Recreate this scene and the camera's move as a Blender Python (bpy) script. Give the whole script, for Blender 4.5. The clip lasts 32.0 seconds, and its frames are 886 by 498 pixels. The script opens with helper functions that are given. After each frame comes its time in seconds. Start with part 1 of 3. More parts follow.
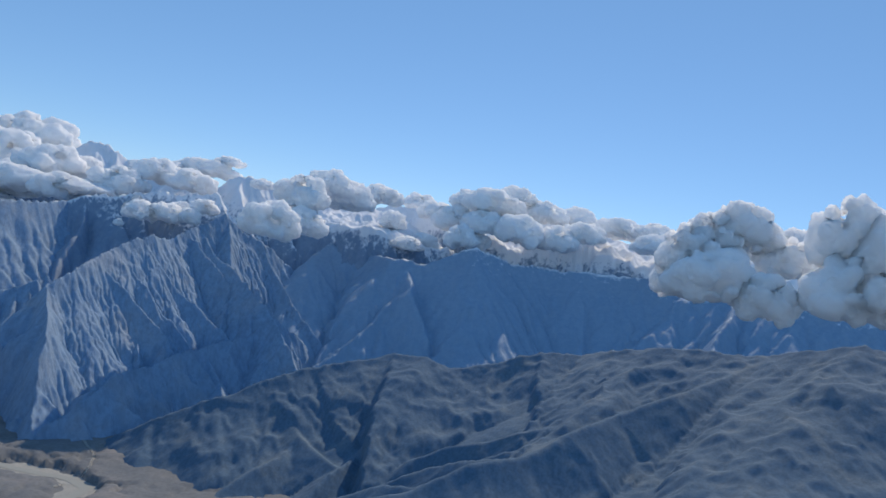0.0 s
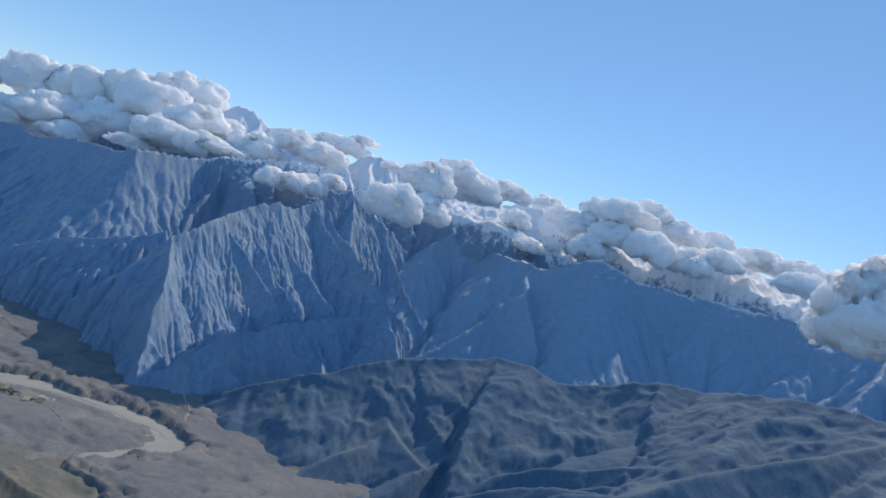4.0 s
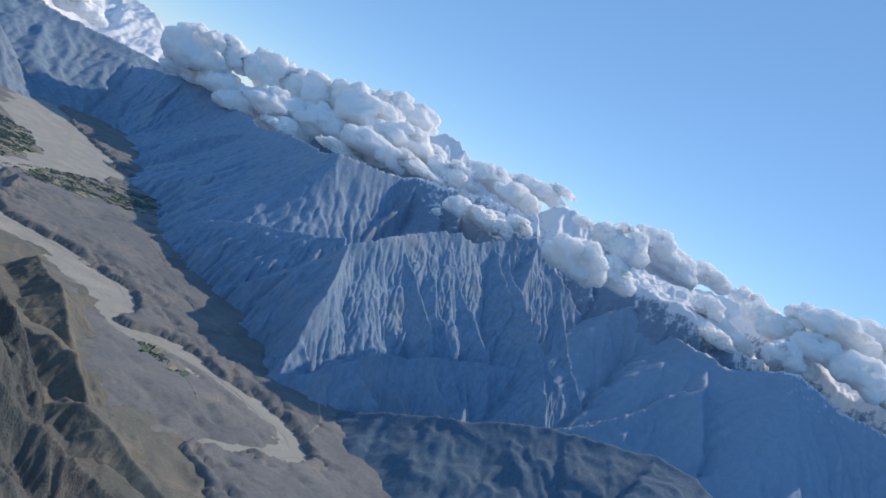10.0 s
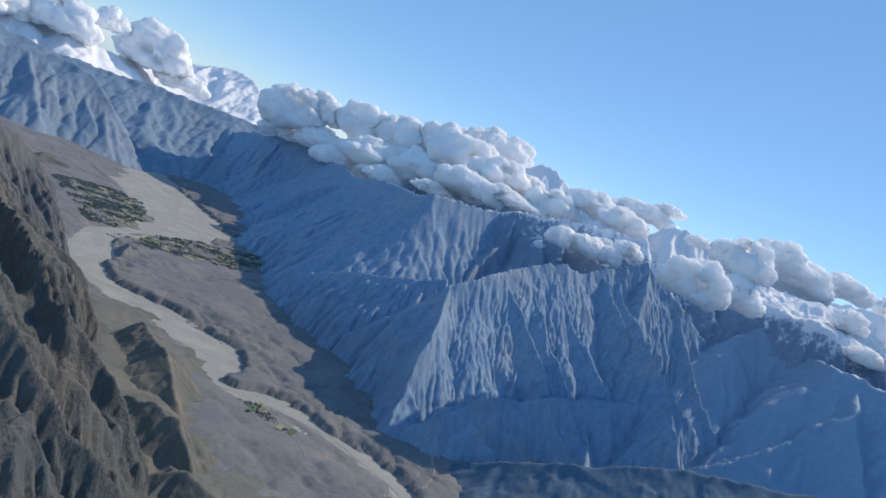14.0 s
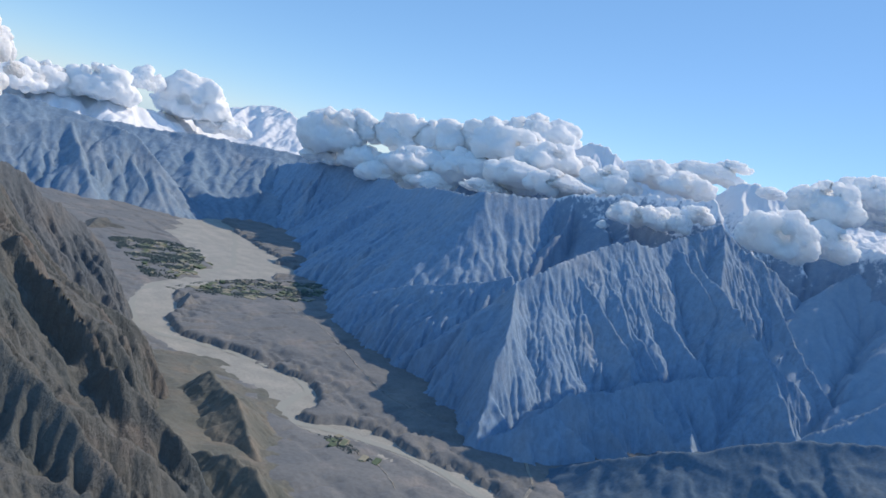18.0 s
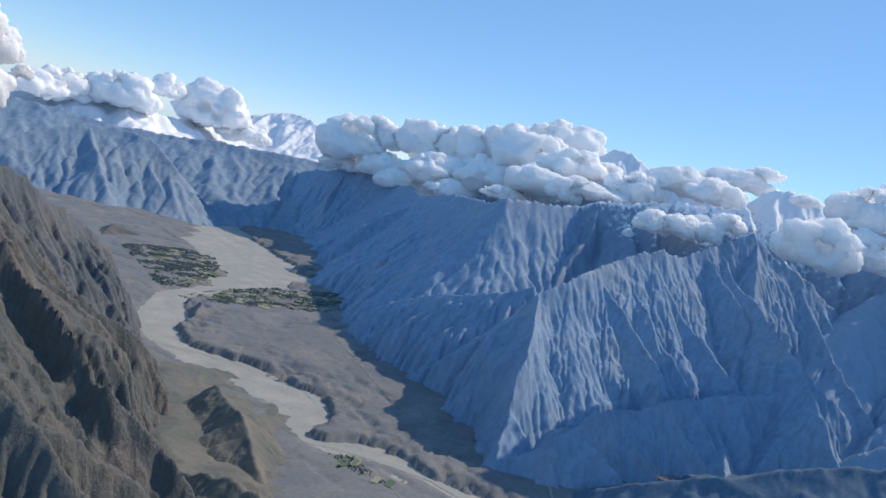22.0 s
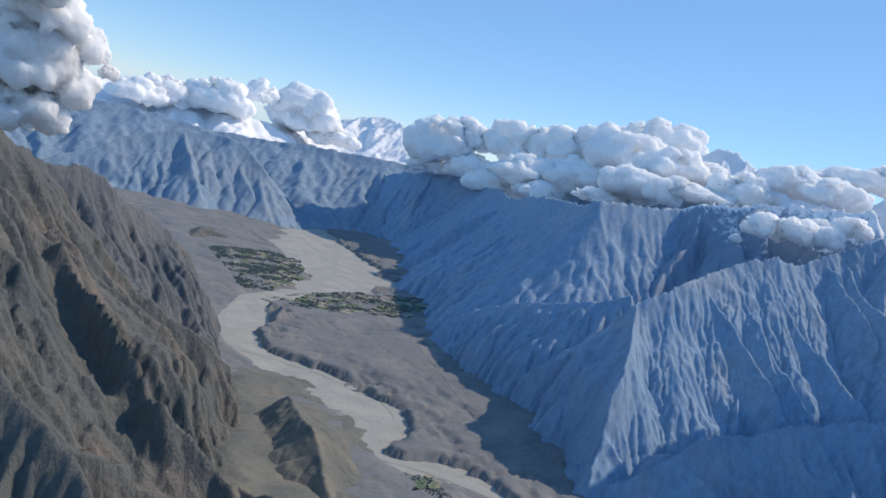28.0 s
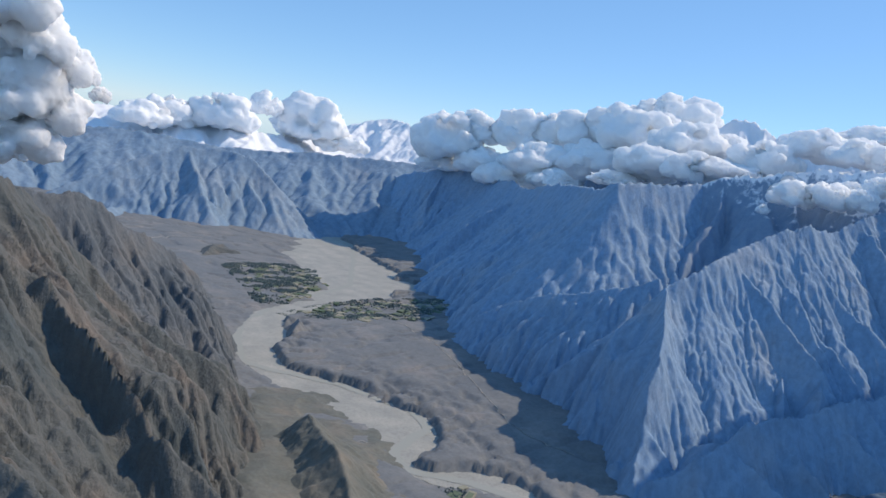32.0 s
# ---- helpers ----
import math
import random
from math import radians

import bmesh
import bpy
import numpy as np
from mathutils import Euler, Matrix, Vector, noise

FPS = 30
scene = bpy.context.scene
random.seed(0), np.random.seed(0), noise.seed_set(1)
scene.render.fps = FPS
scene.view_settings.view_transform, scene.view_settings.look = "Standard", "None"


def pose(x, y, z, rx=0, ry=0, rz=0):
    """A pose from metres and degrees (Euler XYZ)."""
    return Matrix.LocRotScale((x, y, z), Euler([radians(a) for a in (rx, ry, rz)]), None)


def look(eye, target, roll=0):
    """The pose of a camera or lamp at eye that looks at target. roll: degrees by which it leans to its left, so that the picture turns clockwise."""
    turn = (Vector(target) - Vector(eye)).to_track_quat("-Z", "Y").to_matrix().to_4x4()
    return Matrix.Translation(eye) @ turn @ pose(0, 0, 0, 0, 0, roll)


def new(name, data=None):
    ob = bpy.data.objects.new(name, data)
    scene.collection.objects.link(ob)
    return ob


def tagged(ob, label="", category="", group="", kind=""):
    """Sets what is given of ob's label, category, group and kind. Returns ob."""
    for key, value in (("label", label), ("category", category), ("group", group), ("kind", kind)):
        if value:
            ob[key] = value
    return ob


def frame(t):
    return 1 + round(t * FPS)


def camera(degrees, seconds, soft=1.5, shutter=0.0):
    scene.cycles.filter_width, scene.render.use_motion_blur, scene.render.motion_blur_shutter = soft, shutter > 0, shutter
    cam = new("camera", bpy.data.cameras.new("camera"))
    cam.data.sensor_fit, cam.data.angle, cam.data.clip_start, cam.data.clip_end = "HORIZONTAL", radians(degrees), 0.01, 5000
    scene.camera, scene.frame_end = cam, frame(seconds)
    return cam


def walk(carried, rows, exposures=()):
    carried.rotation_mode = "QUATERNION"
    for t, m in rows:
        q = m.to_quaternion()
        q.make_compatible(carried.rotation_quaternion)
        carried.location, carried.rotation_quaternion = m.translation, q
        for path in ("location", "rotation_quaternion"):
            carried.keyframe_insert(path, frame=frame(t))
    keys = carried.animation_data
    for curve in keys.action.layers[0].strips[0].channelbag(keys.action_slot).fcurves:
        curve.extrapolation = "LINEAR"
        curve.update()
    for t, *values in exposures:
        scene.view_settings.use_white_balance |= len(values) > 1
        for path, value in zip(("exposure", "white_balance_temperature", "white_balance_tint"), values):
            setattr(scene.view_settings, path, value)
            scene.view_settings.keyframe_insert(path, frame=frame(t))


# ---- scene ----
# The whole relief stands at 1:12.5, so 80 m here are one kilometre of the real valley.
cam = camera(61.71, 32.0, soft=1.6)
PATH = [
    (0.0, -177.46, -58.55, 292.62, 90.993, -9.955, -84.826),
    (0.5, -170.68, -58.04, 292.51, 91.074, -10.115, -84.866),
    (1.0, -164.00, -57.43, 292.38, 90.939, -10.178, -83.703),
    (1.5, -157.40, -56.71, 292.24, 90.923, -10.591, -82.570),
    (2.0, -150.89, -55.89, 292.10, 90.759, -11.294, -81.061),
    (2.5, -144.47, -54.97, 291.95, 90.733, -13.017, -80.191),
    (3.0, -138.13, -53.95, 291.79, 89.949, -14.974, -78.646),
    (3.5, -131.88, -52.84, 291.63, 89.043, -16.111, -76.563),
    (5.5, -107.68, -47.47, 290.89, 87.536, -23.427, -71.768),
    (6.0, -101.83, -45.91, 290.68, 87.061, -24.740, -70.404),
    (6.5, -96.06, -44.27, 290.47, 86.516, -25.992, -68.921),
    (7.0, -90.36, -42.54, 290.25, 87.003, -27.271, -67.081),
    (7.5, -84.74, -40.74, 290.03, 86.638, -27.766, -65.696),
    (8.0, -79.20, -38.86, 289.80, 86.624, -28.679, -64.540),
    (8.5, -73.73, -36.90, 289.56, 86.412, -29.331, -63.145),
    (9.0, -68.34, -34.87, 289.32, 86.410, -29.617, -62.182),
    (9.5, -63.02, -32.77, 289.07, 86.259, -29.949, -60.923),
    (10.0, -57.77, -30.61, 288.81, 86.066, -30.057, -59.550),
    (10.5, -52.59, -28.37, 288.55, 86.042, -29.896, -58.459),
    (11.0, -47.48, -26.07, 288.28, 86.069, -29.786, -57.245),
    (11.5, -42.44, -23.71, 288.01, 85.681, -29.276, -56.011),
    (12.0, -37.46, -21.29, 287.73, 85.328, -28.566, -54.702),
    (12.5, -32.55, -18.81, 287.44, 85.063, -27.508, -53.500),
    (13.0, -27.71, -16.28, 287.15, 85.060, -26.229, -52.416),
    (13.5, -22.94, -13.69, 286.85, 85.153, -25.160, -51.421),
    (14.0, -18.23, -11.04, 286.55, 85.015, -24.581, -50.897),
    (14.5, -13.58, -8.35, 286.24, 84.811, -23.368, -49.978),
    (16.5, 4.41, 2.87, 284.97, 84.186, -17.549, -48.092),
    (17.0, 8.75, 5.78, 284.64, 84.000, -16.385, -47.652),
    (17.5, 13.04, 8.73, 284.31, 83.979, -15.469, -47.292),
    (18.0, 17.28, 11.71, 283.97, 83.824, -14.651, -46.807),
    (18.5, 21.46, 14.72, 283.62, 83.771, -14.014, -46.566),
    (19.0, 25.58, 17.77, 283.28, 83.701, -13.642, -46.376),
    (19.5, 29.65, 20.84, 282.93, 83.650, -13.662, -46.231),
    (20.0, 33.67, 23.94, 282.57, 83.655, -13.762, -46.086),
    (20.5, 37.63, 27.07, 282.22, 83.769, -13.957, -46.002),
    (21.0, 41.55, 30.22, 281.86, 83.913, -14.154, -45.949),
    (21.5, 45.41, 33.39, 281.49, 84.072, -14.369, -45.842),
    (22.0, 49.23, 36.58, 281.12, 84.038, -14.699, -45.090),
    (22.5, 53.00, 39.78, 280.75, 83.944, -15.182, -44.419),
    (23.0, 56.72, 43.00, 280.38, 83.795, -15.695, -43.676),
    (23.5, 60.39, 46.23, 280.00, 83.617, -16.108, -42.929),
    (24.0, 64.02, 49.47, 279.62, 83.443, -16.373, -42.205),
    (24.5, 67.61, 52.72, 279.24, 83.311, -16.628, -41.575),
    (25.0, 71.15, 55.97, 278.86, 83.187, -16.793, -41.081),
    (25.5, 74.65, 59.23, 278.47, 83.028, -16.853, -40.710),
    (27.5, 88.25, 72.26, 276.90, 82.628, -14.898, -38.409),
    (28.0, 91.55, 75.51, 276.51, 82.554, -14.350, -37.966),
    (28.5, 94.82, 78.75, 276.11, 82.428, -13.505, -37.648),
    (29.0, 98.05, 81.97, 275.71, 82.394, -12.600, -37.494),
    (29.5, 101.24, 85.19, 275.31, 82.340, -11.616, -37.435),
    (30.0, 104.40, 88.39, 274.90, 82.253, -10.816, -37.385),
    (30.5, 107.53, 91.57, 274.50, 82.203, -10.214, -37.306),
    (31.0, 110.63, 94.73, 274.10, 82.155, -9.757, -37.208),
    (31.5, 113.70, 97.87, 273.69, 82.190, -9.505, -37.135),
    (32.0, 116.73, 100.99, 273.29, 82.225, -9.374, -37.182),
]
EXPOSURES = [(0.0, 0.15, 6100, 10), (6.0, 0.32, 6100, 10), (12.0, 0.33, 6100, 10), (22.0, 0.45, 6100, 10), (32.0, 0.45, 6100, 10)]
walk(cam, [(row[0], pose(*row[1:])) for row in PATH], EXPOSURES)

# ---- world, sun ----
SUN_AZ, SUN_EL = radians(103), radians(42)
world = bpy.data.worlds.new("sky")
scene.world = world
world.use_nodes = True
wt = world.node_tree
sky = wt.nodes.new("ShaderNodeTexSky")
sky.sky_type, sky.sun_disc = "NISHITA", False
sky.sun_elevation, sky.sun_rotation = SUN_EL, SUN_AZ
sky.altitude, sky.air_density, sky.dust_density, sky.ozone_density = 4500, 1.3, 0.5, 3.0
veil = wt.nodes.new("ShaderNodeMix")
veil.data_type, veil.inputs[0].default_value, veil.inputs[7].default_value = "RGBA", 0.5, (0.95, 2.2, 3.8, 1)
wt.nodes["Background"].inputs[1].default_value = 0.125
wt.links.new(sky.outputs[0], veil.inputs[6])
wt.links.new(veil.outputs[2], wt.nodes["Background"].inputs[0])
sun_dir = Vector((math.sin(SUN_AZ) * math.cos(SUN_EL), math.cos(SUN_AZ) * math.cos(SUN_EL), math.sin(SUN_EL)))
lamp = bpy.data.lights.new("sun", "SUN")
lamp.energy, lamp.angle, lamp.color = 2.45, radians(0.6), (1.0, 0.81, 0.58)
sun = new("sun", lamp)
sun.matrix_world = look(sun_dir * 3000, (0, 0, 0))


# ---- numeric noise ----
def lattice(ix, iy, seed):
    h = (ix.astype(np.int64) * 374761393 + iy.astype(np.int64) * 668265263 + seed * 2147483647) & 0xFFFFFFFF
    h = ((h ^ (h >> 13)) * 1274126177) & 0xFFFFFFFF
    return ((h ^ (h >> 16)) & 0xFFFF) / 65535.0


def vnoise(x, y, seed=0):
    ix, iy = np.floor(x), np.floor(y)
    fx, fy = x - ix, y - iy
    fx, fy = fx * fx * fx * (fx * (fx * 6 - 15) + 10), fy * fy * fy * (fy * (fy * 6 - 15) + 10)
    a, b = lattice(ix, iy, seed), lattice(ix + 1, iy, seed)
    c, d = lattice(ix, iy + 1, seed), lattice(ix + 1, iy + 1, seed)
    return (a + (b - a) * fx) * (1 - fy) + (c + (d - c) * fx) * fy


def fbm(x, y, octaves=5, seed=0, gain=0.5):
    total, amp, norm = 0.0, 1.0, 0.0
    for o in range(octaves):
        total = total + amp * vnoise(x, y, seed + o)
        norm += amp
        x, y, amp = x * 2.03 + 17.1, y * 2.03 - 9.7, amp * gain
    return total / norm


def ridged(x, y, octaves=4, seed=0, gain=0.5):
    total, amp, norm = 0.0, 1.0, 0.0
    for o in range(octaves):
        total = total + amp * (1 - np.abs(2 * vnoise(x, y, seed + o) - 1))
        norm += amp
        x, y, amp = x * 2.07 + 5.3, y * 2.07 + 11.9, amp * gain
    return total / norm


def along(px, py, pts):
    """Distance to a line of points, way along it, its height there and the side."""
    best = np.full(px.shape, 1e9)
    way, high, side, run = np.zeros(px.shape), np.zeros(px.shape), np.zeros(px.shape), 0.0
    for (ax, ay, az), (bx, by, bz) in zip(pts, pts[1:]):
        dx, dy = bx - ax, by - ay
        size = math.hypot(dx, dy)
        k = np.clip(((px - ax) * dx + (py - ay) * dy) / (size * size), 0, 1)
        d = np.hypot(px - ax - k * dx, py - ay - k * dy)
        near = d < best
        best = np.where(near, d, best)
        way = np.where(near, run + k * size, way)
        high = np.where(near, az + k * (bz - az), high)
        side = np.where(near, np.sign(dx * (py - ay) - dy * (px - ax)), side)
        run += size
    return best, way, high, side


# ---- materials ----
def material(name):
    m = bpy.data.materials.new(name)
    m.use_nodes = True
    return m, m.node_tree.nodes, m.node_tree.links, m.node_tree.nodes["Principled BSDF"]


def noise_node(n, l, scale, detail=6.0, rough=0.55, stretch=(1, 1, 1)):
    geo = n.new("ShaderNodeNewGeometry")
    mul = n.new("ShaderNodeVectorMath")
    mul.operation = "MULTIPLY"
    mul.inputs[1].default_value = stretch
    tex = n.new("ShaderNodeTexNoise")
    tex.inputs["Scale"].default_value, tex.inputs["Detail"].default_value, tex.inputs["Roughness"].default_value = scale, detail, rough
    l.new(geo.outputs["Position"], mul.inputs[0])
    l.new(mul.outputs[0], tex.inputs["Vector"])
    return tex.outputs["Fac"]


def ramp(n, l, fac, stops):
    r = n.new("ShaderNodeValToRGB")
    while len(r.color_ramp.elements) < len(stops):
        r.color_ramp.elements.new(0.5)
    for e, (p, c) in zip(r.color_ramp.elements, stops):
        e.position, e.color = p, (*c, 1)
    l.new(fac, r.inputs[0])
    return r.outputs[0]


def mix(n, l, fac, a, b, kind="MIX"):
    m = n.new("ShaderNodeMix")
    m.data_type, m.blend_type = "RGBA", kind
    for sock, v in ((m.inputs[0], fac), (m.inputs[6], a), (m.inputs[7], b)):
        if isinstance(v, bpy.types.NodeSocket):
            l.new(v, sock)
        elif isinstance(v, (int, float)):
            sock.default_value = v
        else:
            sock.default_value = (*v, 1)
    return m.outputs[2]


def bump(n, l, height, bsdf, strength, distance):
    b = n.new("ShaderNodeBump")
    b.inputs["Strength"].default_value, b.inputs["Distance"].default_value = strength, distance
    l.new(height, b.inputs["Height"])
    l.new(b.outputs[0], bsdf.inputs["Normal"])


def rock(name, dark, light, warm, size=0.03, rough=0.6, sheen=0.3, gloss=0.9, relief=3.0):
    m, n, l, p = material(name)
    big = noise_node(n, l, size * 0.35, 5)
    fine = noise_node(n, l, size * 6, 8, 0.65)
    streak = noise_node(n, l, size * 4, 7, 0.6, (1, 1, 0.22))
    base = ramp(n, l, big, [(0.3, dark), (0.55, light), (0.72, warm)])
    grain = mix(n, l, 0.5, ramp(n, l, fine, [(0.32, (0.66, 0.66, 0.66)), (0.62, (1, 1, 1))]), ramp(n, l, streak, [(0.38, (0.64, 0.64, 0.64)), (0.58, (1, 1, 1))]))
    l.new(mix(n, l, 0.8, base, grain, "MULTIPLY"), p.inputs["Base Color"])
    p.inputs["Roughness"].default_value, p.inputs["Specular IOR Level"].default_value = rough, gloss
    # Sheen brightens grazing faces a little, standing in for a veil of haze.
    p.inputs["Sheen Weight"].default_value, p.inputs["Sheen Roughness"].default_value = sheen, 0.6
    bump(n, l, mix(n, l, 0.6, fine, streak), p, 1.0, relief)
    return m


def snow_rock(name, line, spread, dark, light):
    """Rock with snow above a height and on what is not too steep."""
    m, n, l, p = material(name)
    geo = n.new("ShaderNodeNewGeometry")
    sep, nrm = n.new("ShaderNodeSeparateXYZ"), n.new("ShaderNodeSeparateXYZ")
    l.new(geo.outputs["Position"], sep.inputs[0])
    l.new(geo.outputs["Normal"], nrm.inputs[0])
    fine = noise_node(n, l, 0.09, 8, 0.65)
    big = noise_node(n, l, 0.012, 4)

    def calc(op, a, b):
        q = n.new("ShaderNodeMath")
        q.operation = op
        for s, v in zip(q.inputs, (a, b)):
            if isinstance(v, bpy.types.NodeSocket):
                l.new(v, s)
            else:
                s.default_value = v
        return q.outputs[0]

    high = calc("DIVIDE", calc("SUBTRACT", sep.outputs["Z"], line), spread)
    steep = calc("MULTIPLY", calc("SUBTRACT", nrm.outputs["Z"], 0.45), 4.0)
    rag = calc("MULTIPLY", calc("SUBTRACT", fine, 0.5), 5.0)
    rag2 = calc("MULTIPLY", calc("SUBTRACT", big, 0.5), 3.0)
    total = calc("ADD", calc("ADD", high, steep), calc("ADD", rag, rag2))
    fac = n.new("ShaderNodeClamp")
    l.new(total, fac.inputs[0])
    stone = ramp(n, l, fine, [(0.3, dark), (0.7, light)])
    l.new(mix(n, l, fac.outputs[0], stone, (0.86, 0.88, 0.92)), p.inputs["Base Color"])
    p.inputs["Roughness"].default_value, p.inputs["Specular IOR Level"].default_value = 0.75, 0.25
    bump(n, l, fine, p, 0.6, 2.0)
    return m


# The blue of this rock is aerial haze put into the base colour.
HAZE_ROCK = rock("haze_blue_rock", (0.25, 0.375, 0.545), (0.285, 0.405, 0.56), (0.36, 0.43, 0.53), rough=0.85, sheen=0.05, gloss=0.2, relief=1.6)
# Brown rock, its darker tones cooled towards blue to imitate haze.
BROWN = rock("brown_rock", (0.095, 0.115, 0.12), (0.145, 0.148, 0.14), (0.225, 0.19, 0.162), 0.06, 0.85, 0.1, 0.3, 3.5)
# Bluish grey puts haze and shade into the colour of the back ridge.
GREY = rock("grey_brown_rock", (0.10, 0.125, 0.15), (0.14, 0.155, 0.17), (0.19, 0.185, 0.18), 0.05, 0.85, 0.1, 0.3, 3.5)
OLIVE = rock("dry_olive_hill", (0.13, 0.142, 0.125), (0.18, 0.178, 0.152), (0.25, 0.218, 0.175), 0.07, 0.85, 0.1, 0.3, 1.0)
# Dark blue base colour paints in the haze and shade over the near ridge.
HAZE_HILL = rock("hazy_dark_hill", (0.10, 0.175, 0.265), (0.125, 0.20, 0.285), (0.18, 0.235, 0.285), 0.06, rough=0.9, sheen=0.05, gloss=0.15, relief=0.4)
# Gravel tinted slightly blue, so the plain's haze sits in its base colour.
SAND = rock("valley_gravel", (0.155, 0.17, 0.188), (0.205, 0.212, 0.218), (0.27, 0.256, 0.25), 0.05, 0.85, 0.1, 0.3, 0.5)
SILT = rock("river_sand", (0.34, 0.34, 0.315), (0.42, 0.41, 0.37), (0.49, 0.465, 0.415), 0.09, 0.8, 0.1, 0.3, 0.4)
# Distance haze is painted in as the pale blue of these mountains.
HAZE_FAR = rock("far_haze_rock", (0.215, 0.32, 0.45), (0.245, 0.345, 0.47), (0.30, 0.37, 0.46), 0.02, 0.85, 0.05, 0.2, 1.5)
# Bare stone between the snow carries haze as blue in its colour.
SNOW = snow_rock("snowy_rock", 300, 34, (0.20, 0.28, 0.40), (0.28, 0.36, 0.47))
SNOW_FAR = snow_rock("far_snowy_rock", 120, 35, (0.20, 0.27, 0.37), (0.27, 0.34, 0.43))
# Stone of the massif has the same haze-blue mixed into its colour.
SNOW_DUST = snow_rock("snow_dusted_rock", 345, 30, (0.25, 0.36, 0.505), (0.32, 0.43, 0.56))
WATER, wn, wl, wp = material("silty_water")
wp.inputs["Base Color"].default_value, wp.inputs["Roughness"].default_value, wp.inputs["Specular IOR Level"].default_value = (0.37, 0.375, 0.345, 1), 0.7, 0.1
# Greens lightened and shifted to blue, with valley haze painted into them.
LEAF, ln, ll, lp = material("foliage")
ll.new(ramp(ln, ll, noise_node(ln, ll, 0.06, 5), [(0.3, (0.075, 0.115, 0.12)), (0.7, (0.13, 0.17, 0.155))]), lp.inputs["Base Color"])


# ---- meshes ----
def mesh_object(name, verts, faces, mat, smooth=True):
    me = bpy.data.meshes.new(name)
    verts, faces = np.asarray(verts, np.float32), np.asarray(faces, np.int32)
    me.vertices.add(len(verts))
    me.vertices.foreach_set("co", verts.ravel())
    me.loops.add(faces.size)
    me.loops.foreach_set("vertex_index", faces.ravel())
    me.polygons.add(len(faces))
    me.polygons.foreach_set("loop_start", np.arange(0, faces.size, faces.shape[1], dtype=np.int32))
    me.polygons.foreach_set("use_smooth", np.full(len(faces), smooth))
    me.materials.append(mat)
    me.update(calc_edges=True)
    return new(name, me)


def sheet(name, xs, ys, z, mat, keep=None):
    gx, gy = np.meshgrid(xs, ys)
    nx, ny = len(xs), len(ys)
    i = np.arange(nx * ny).reshape(ny, nx)
    quads = np.stack([i[:-1, :-1], i[:-1, 1:], i[1:, 1:], i[1:, :-1]], -1).reshape(-1, 4)
    co = np.stack([gx, gy, z], -1).reshape(-1, 3)
    if keep is not None:
        quads = quads[keep.ravel()[quads].any(1)]
        used = np.unique(quads)
        again = np.zeros(nx * ny, np.int64)
        again[used] = np.arange(len(used))
        co, quads = co[used], again[quads]
    return mesh_object(name, co, quads, mat)


# Where the eastern mountains meet the plain, set to the shadow edge the camera sees.
FOOT = [(1150, 2500, 0), (1110, 1900, 0), (1060, 1690, 0), (1015, 1540, 0), (1043, 1439, 0), (950, 1190, 0), (910, 1080, 0), (815, 960, 0), (755, 870, 0), (735, 800, 0), (732, 720, 0),
        (728, 670, 0), (732, 620, 0), (693, 585, 0), (688, 540, 0), (660, 478, 0), (632, 430, 0), (690, 350, 0), (760, 200, 0), (800, -200, 0)]
# Line where the western mountain comes down to the river terrace.
LEFT_FOOT = [(330, 250, 0), (310, 330, 0), (312, 398, 0), (310, 436, 0), (327, 496, 0), (350, 567, 0), (396, 634, 0), (418, 729, 0), (428, 793, 0), (455, 877, 0), (520, 1000, 0), (560, 1150, 0)]


def add_spurs(gx, gy, wx, wy, h, lines, rng, space, fall, side, deep, most, lean):
    """Straight-backed spurs that branch off the given lines and come down with flat sides. Returns the spurs."""
    made = []
    x0, y0, step = gx[0, 0], gy[0, 0], gx[0, 1] - gx[0, 0]
    for pts in lines:
        run = np.array(pts, float)
        size = np.linalg.norm(np.diff(run[:, :2], axis=0), axis=1)
        total = np.concatenate([[0], np.cumsum(size)])
        at = space * rng.uniform(0.2, 0.8)
        while at < total[-1]:
            x, y, z = (np.interp(at, total, run[:, c]) for c in range(3))
            k = min(len(size) - 1, int(np.searchsorted(total, at, "right")) - 1)
            heading = math.atan2(run[k + 1, 1] - run[k, 1], run[k + 1, 0] - run[k, 0])
            for turn in (-1, 1):
                if rng.random() < 0.12:
                    continue
                go = heading + turn * (lean + rng.uniform(-0.3, 0.3))
                px, py, pz = x, y, z - deep * rng.uniform(0.3, 1.5)
                tilt, line = fall * rng.uniform(0.8, 1.25), [(px, py, pz)]
                while pz > -12 and len(line) < most:
                    stride = rng.uniform(0.7, 1.3) * space * 0.7
                    go += rng.uniform(-0.25, 0.25)
                    px, py, pz = px + stride * math.cos(go), py + stride * math.sin(go), pz - tilt * stride * rng.uniform(0.55, 1.45)
                    line.append((px, py, pz))
                ln = np.array(line)
                near = max(line[0][2], 20) / side + 20
                i0, i1 = (int(np.clip((v - x0) / step, 0, gx.shape[1])) for v in (ln[:, 0].min() - near, ln[:, 0].max() + near))
                j0, j1 = (int(np.clip((v - y0) / step, 0, gx.shape[0])) for v in (ln[:, 1].min() - near, ln[:, 1].max() + near))
                if i1 - i0 > 1 and j1 - j0 > 1:
                    box = (slice(j0, j1), slice(i0, i1))
                    d, _, high, _ = along(wx[box], wy[box], line)
                    h[box] = np.maximum(h[box], high - side * rng.uniform(0.85, 1.2) * d)
                    made.append(line)
            at += space * rng.uniform(0.6, 1.4)
    return made


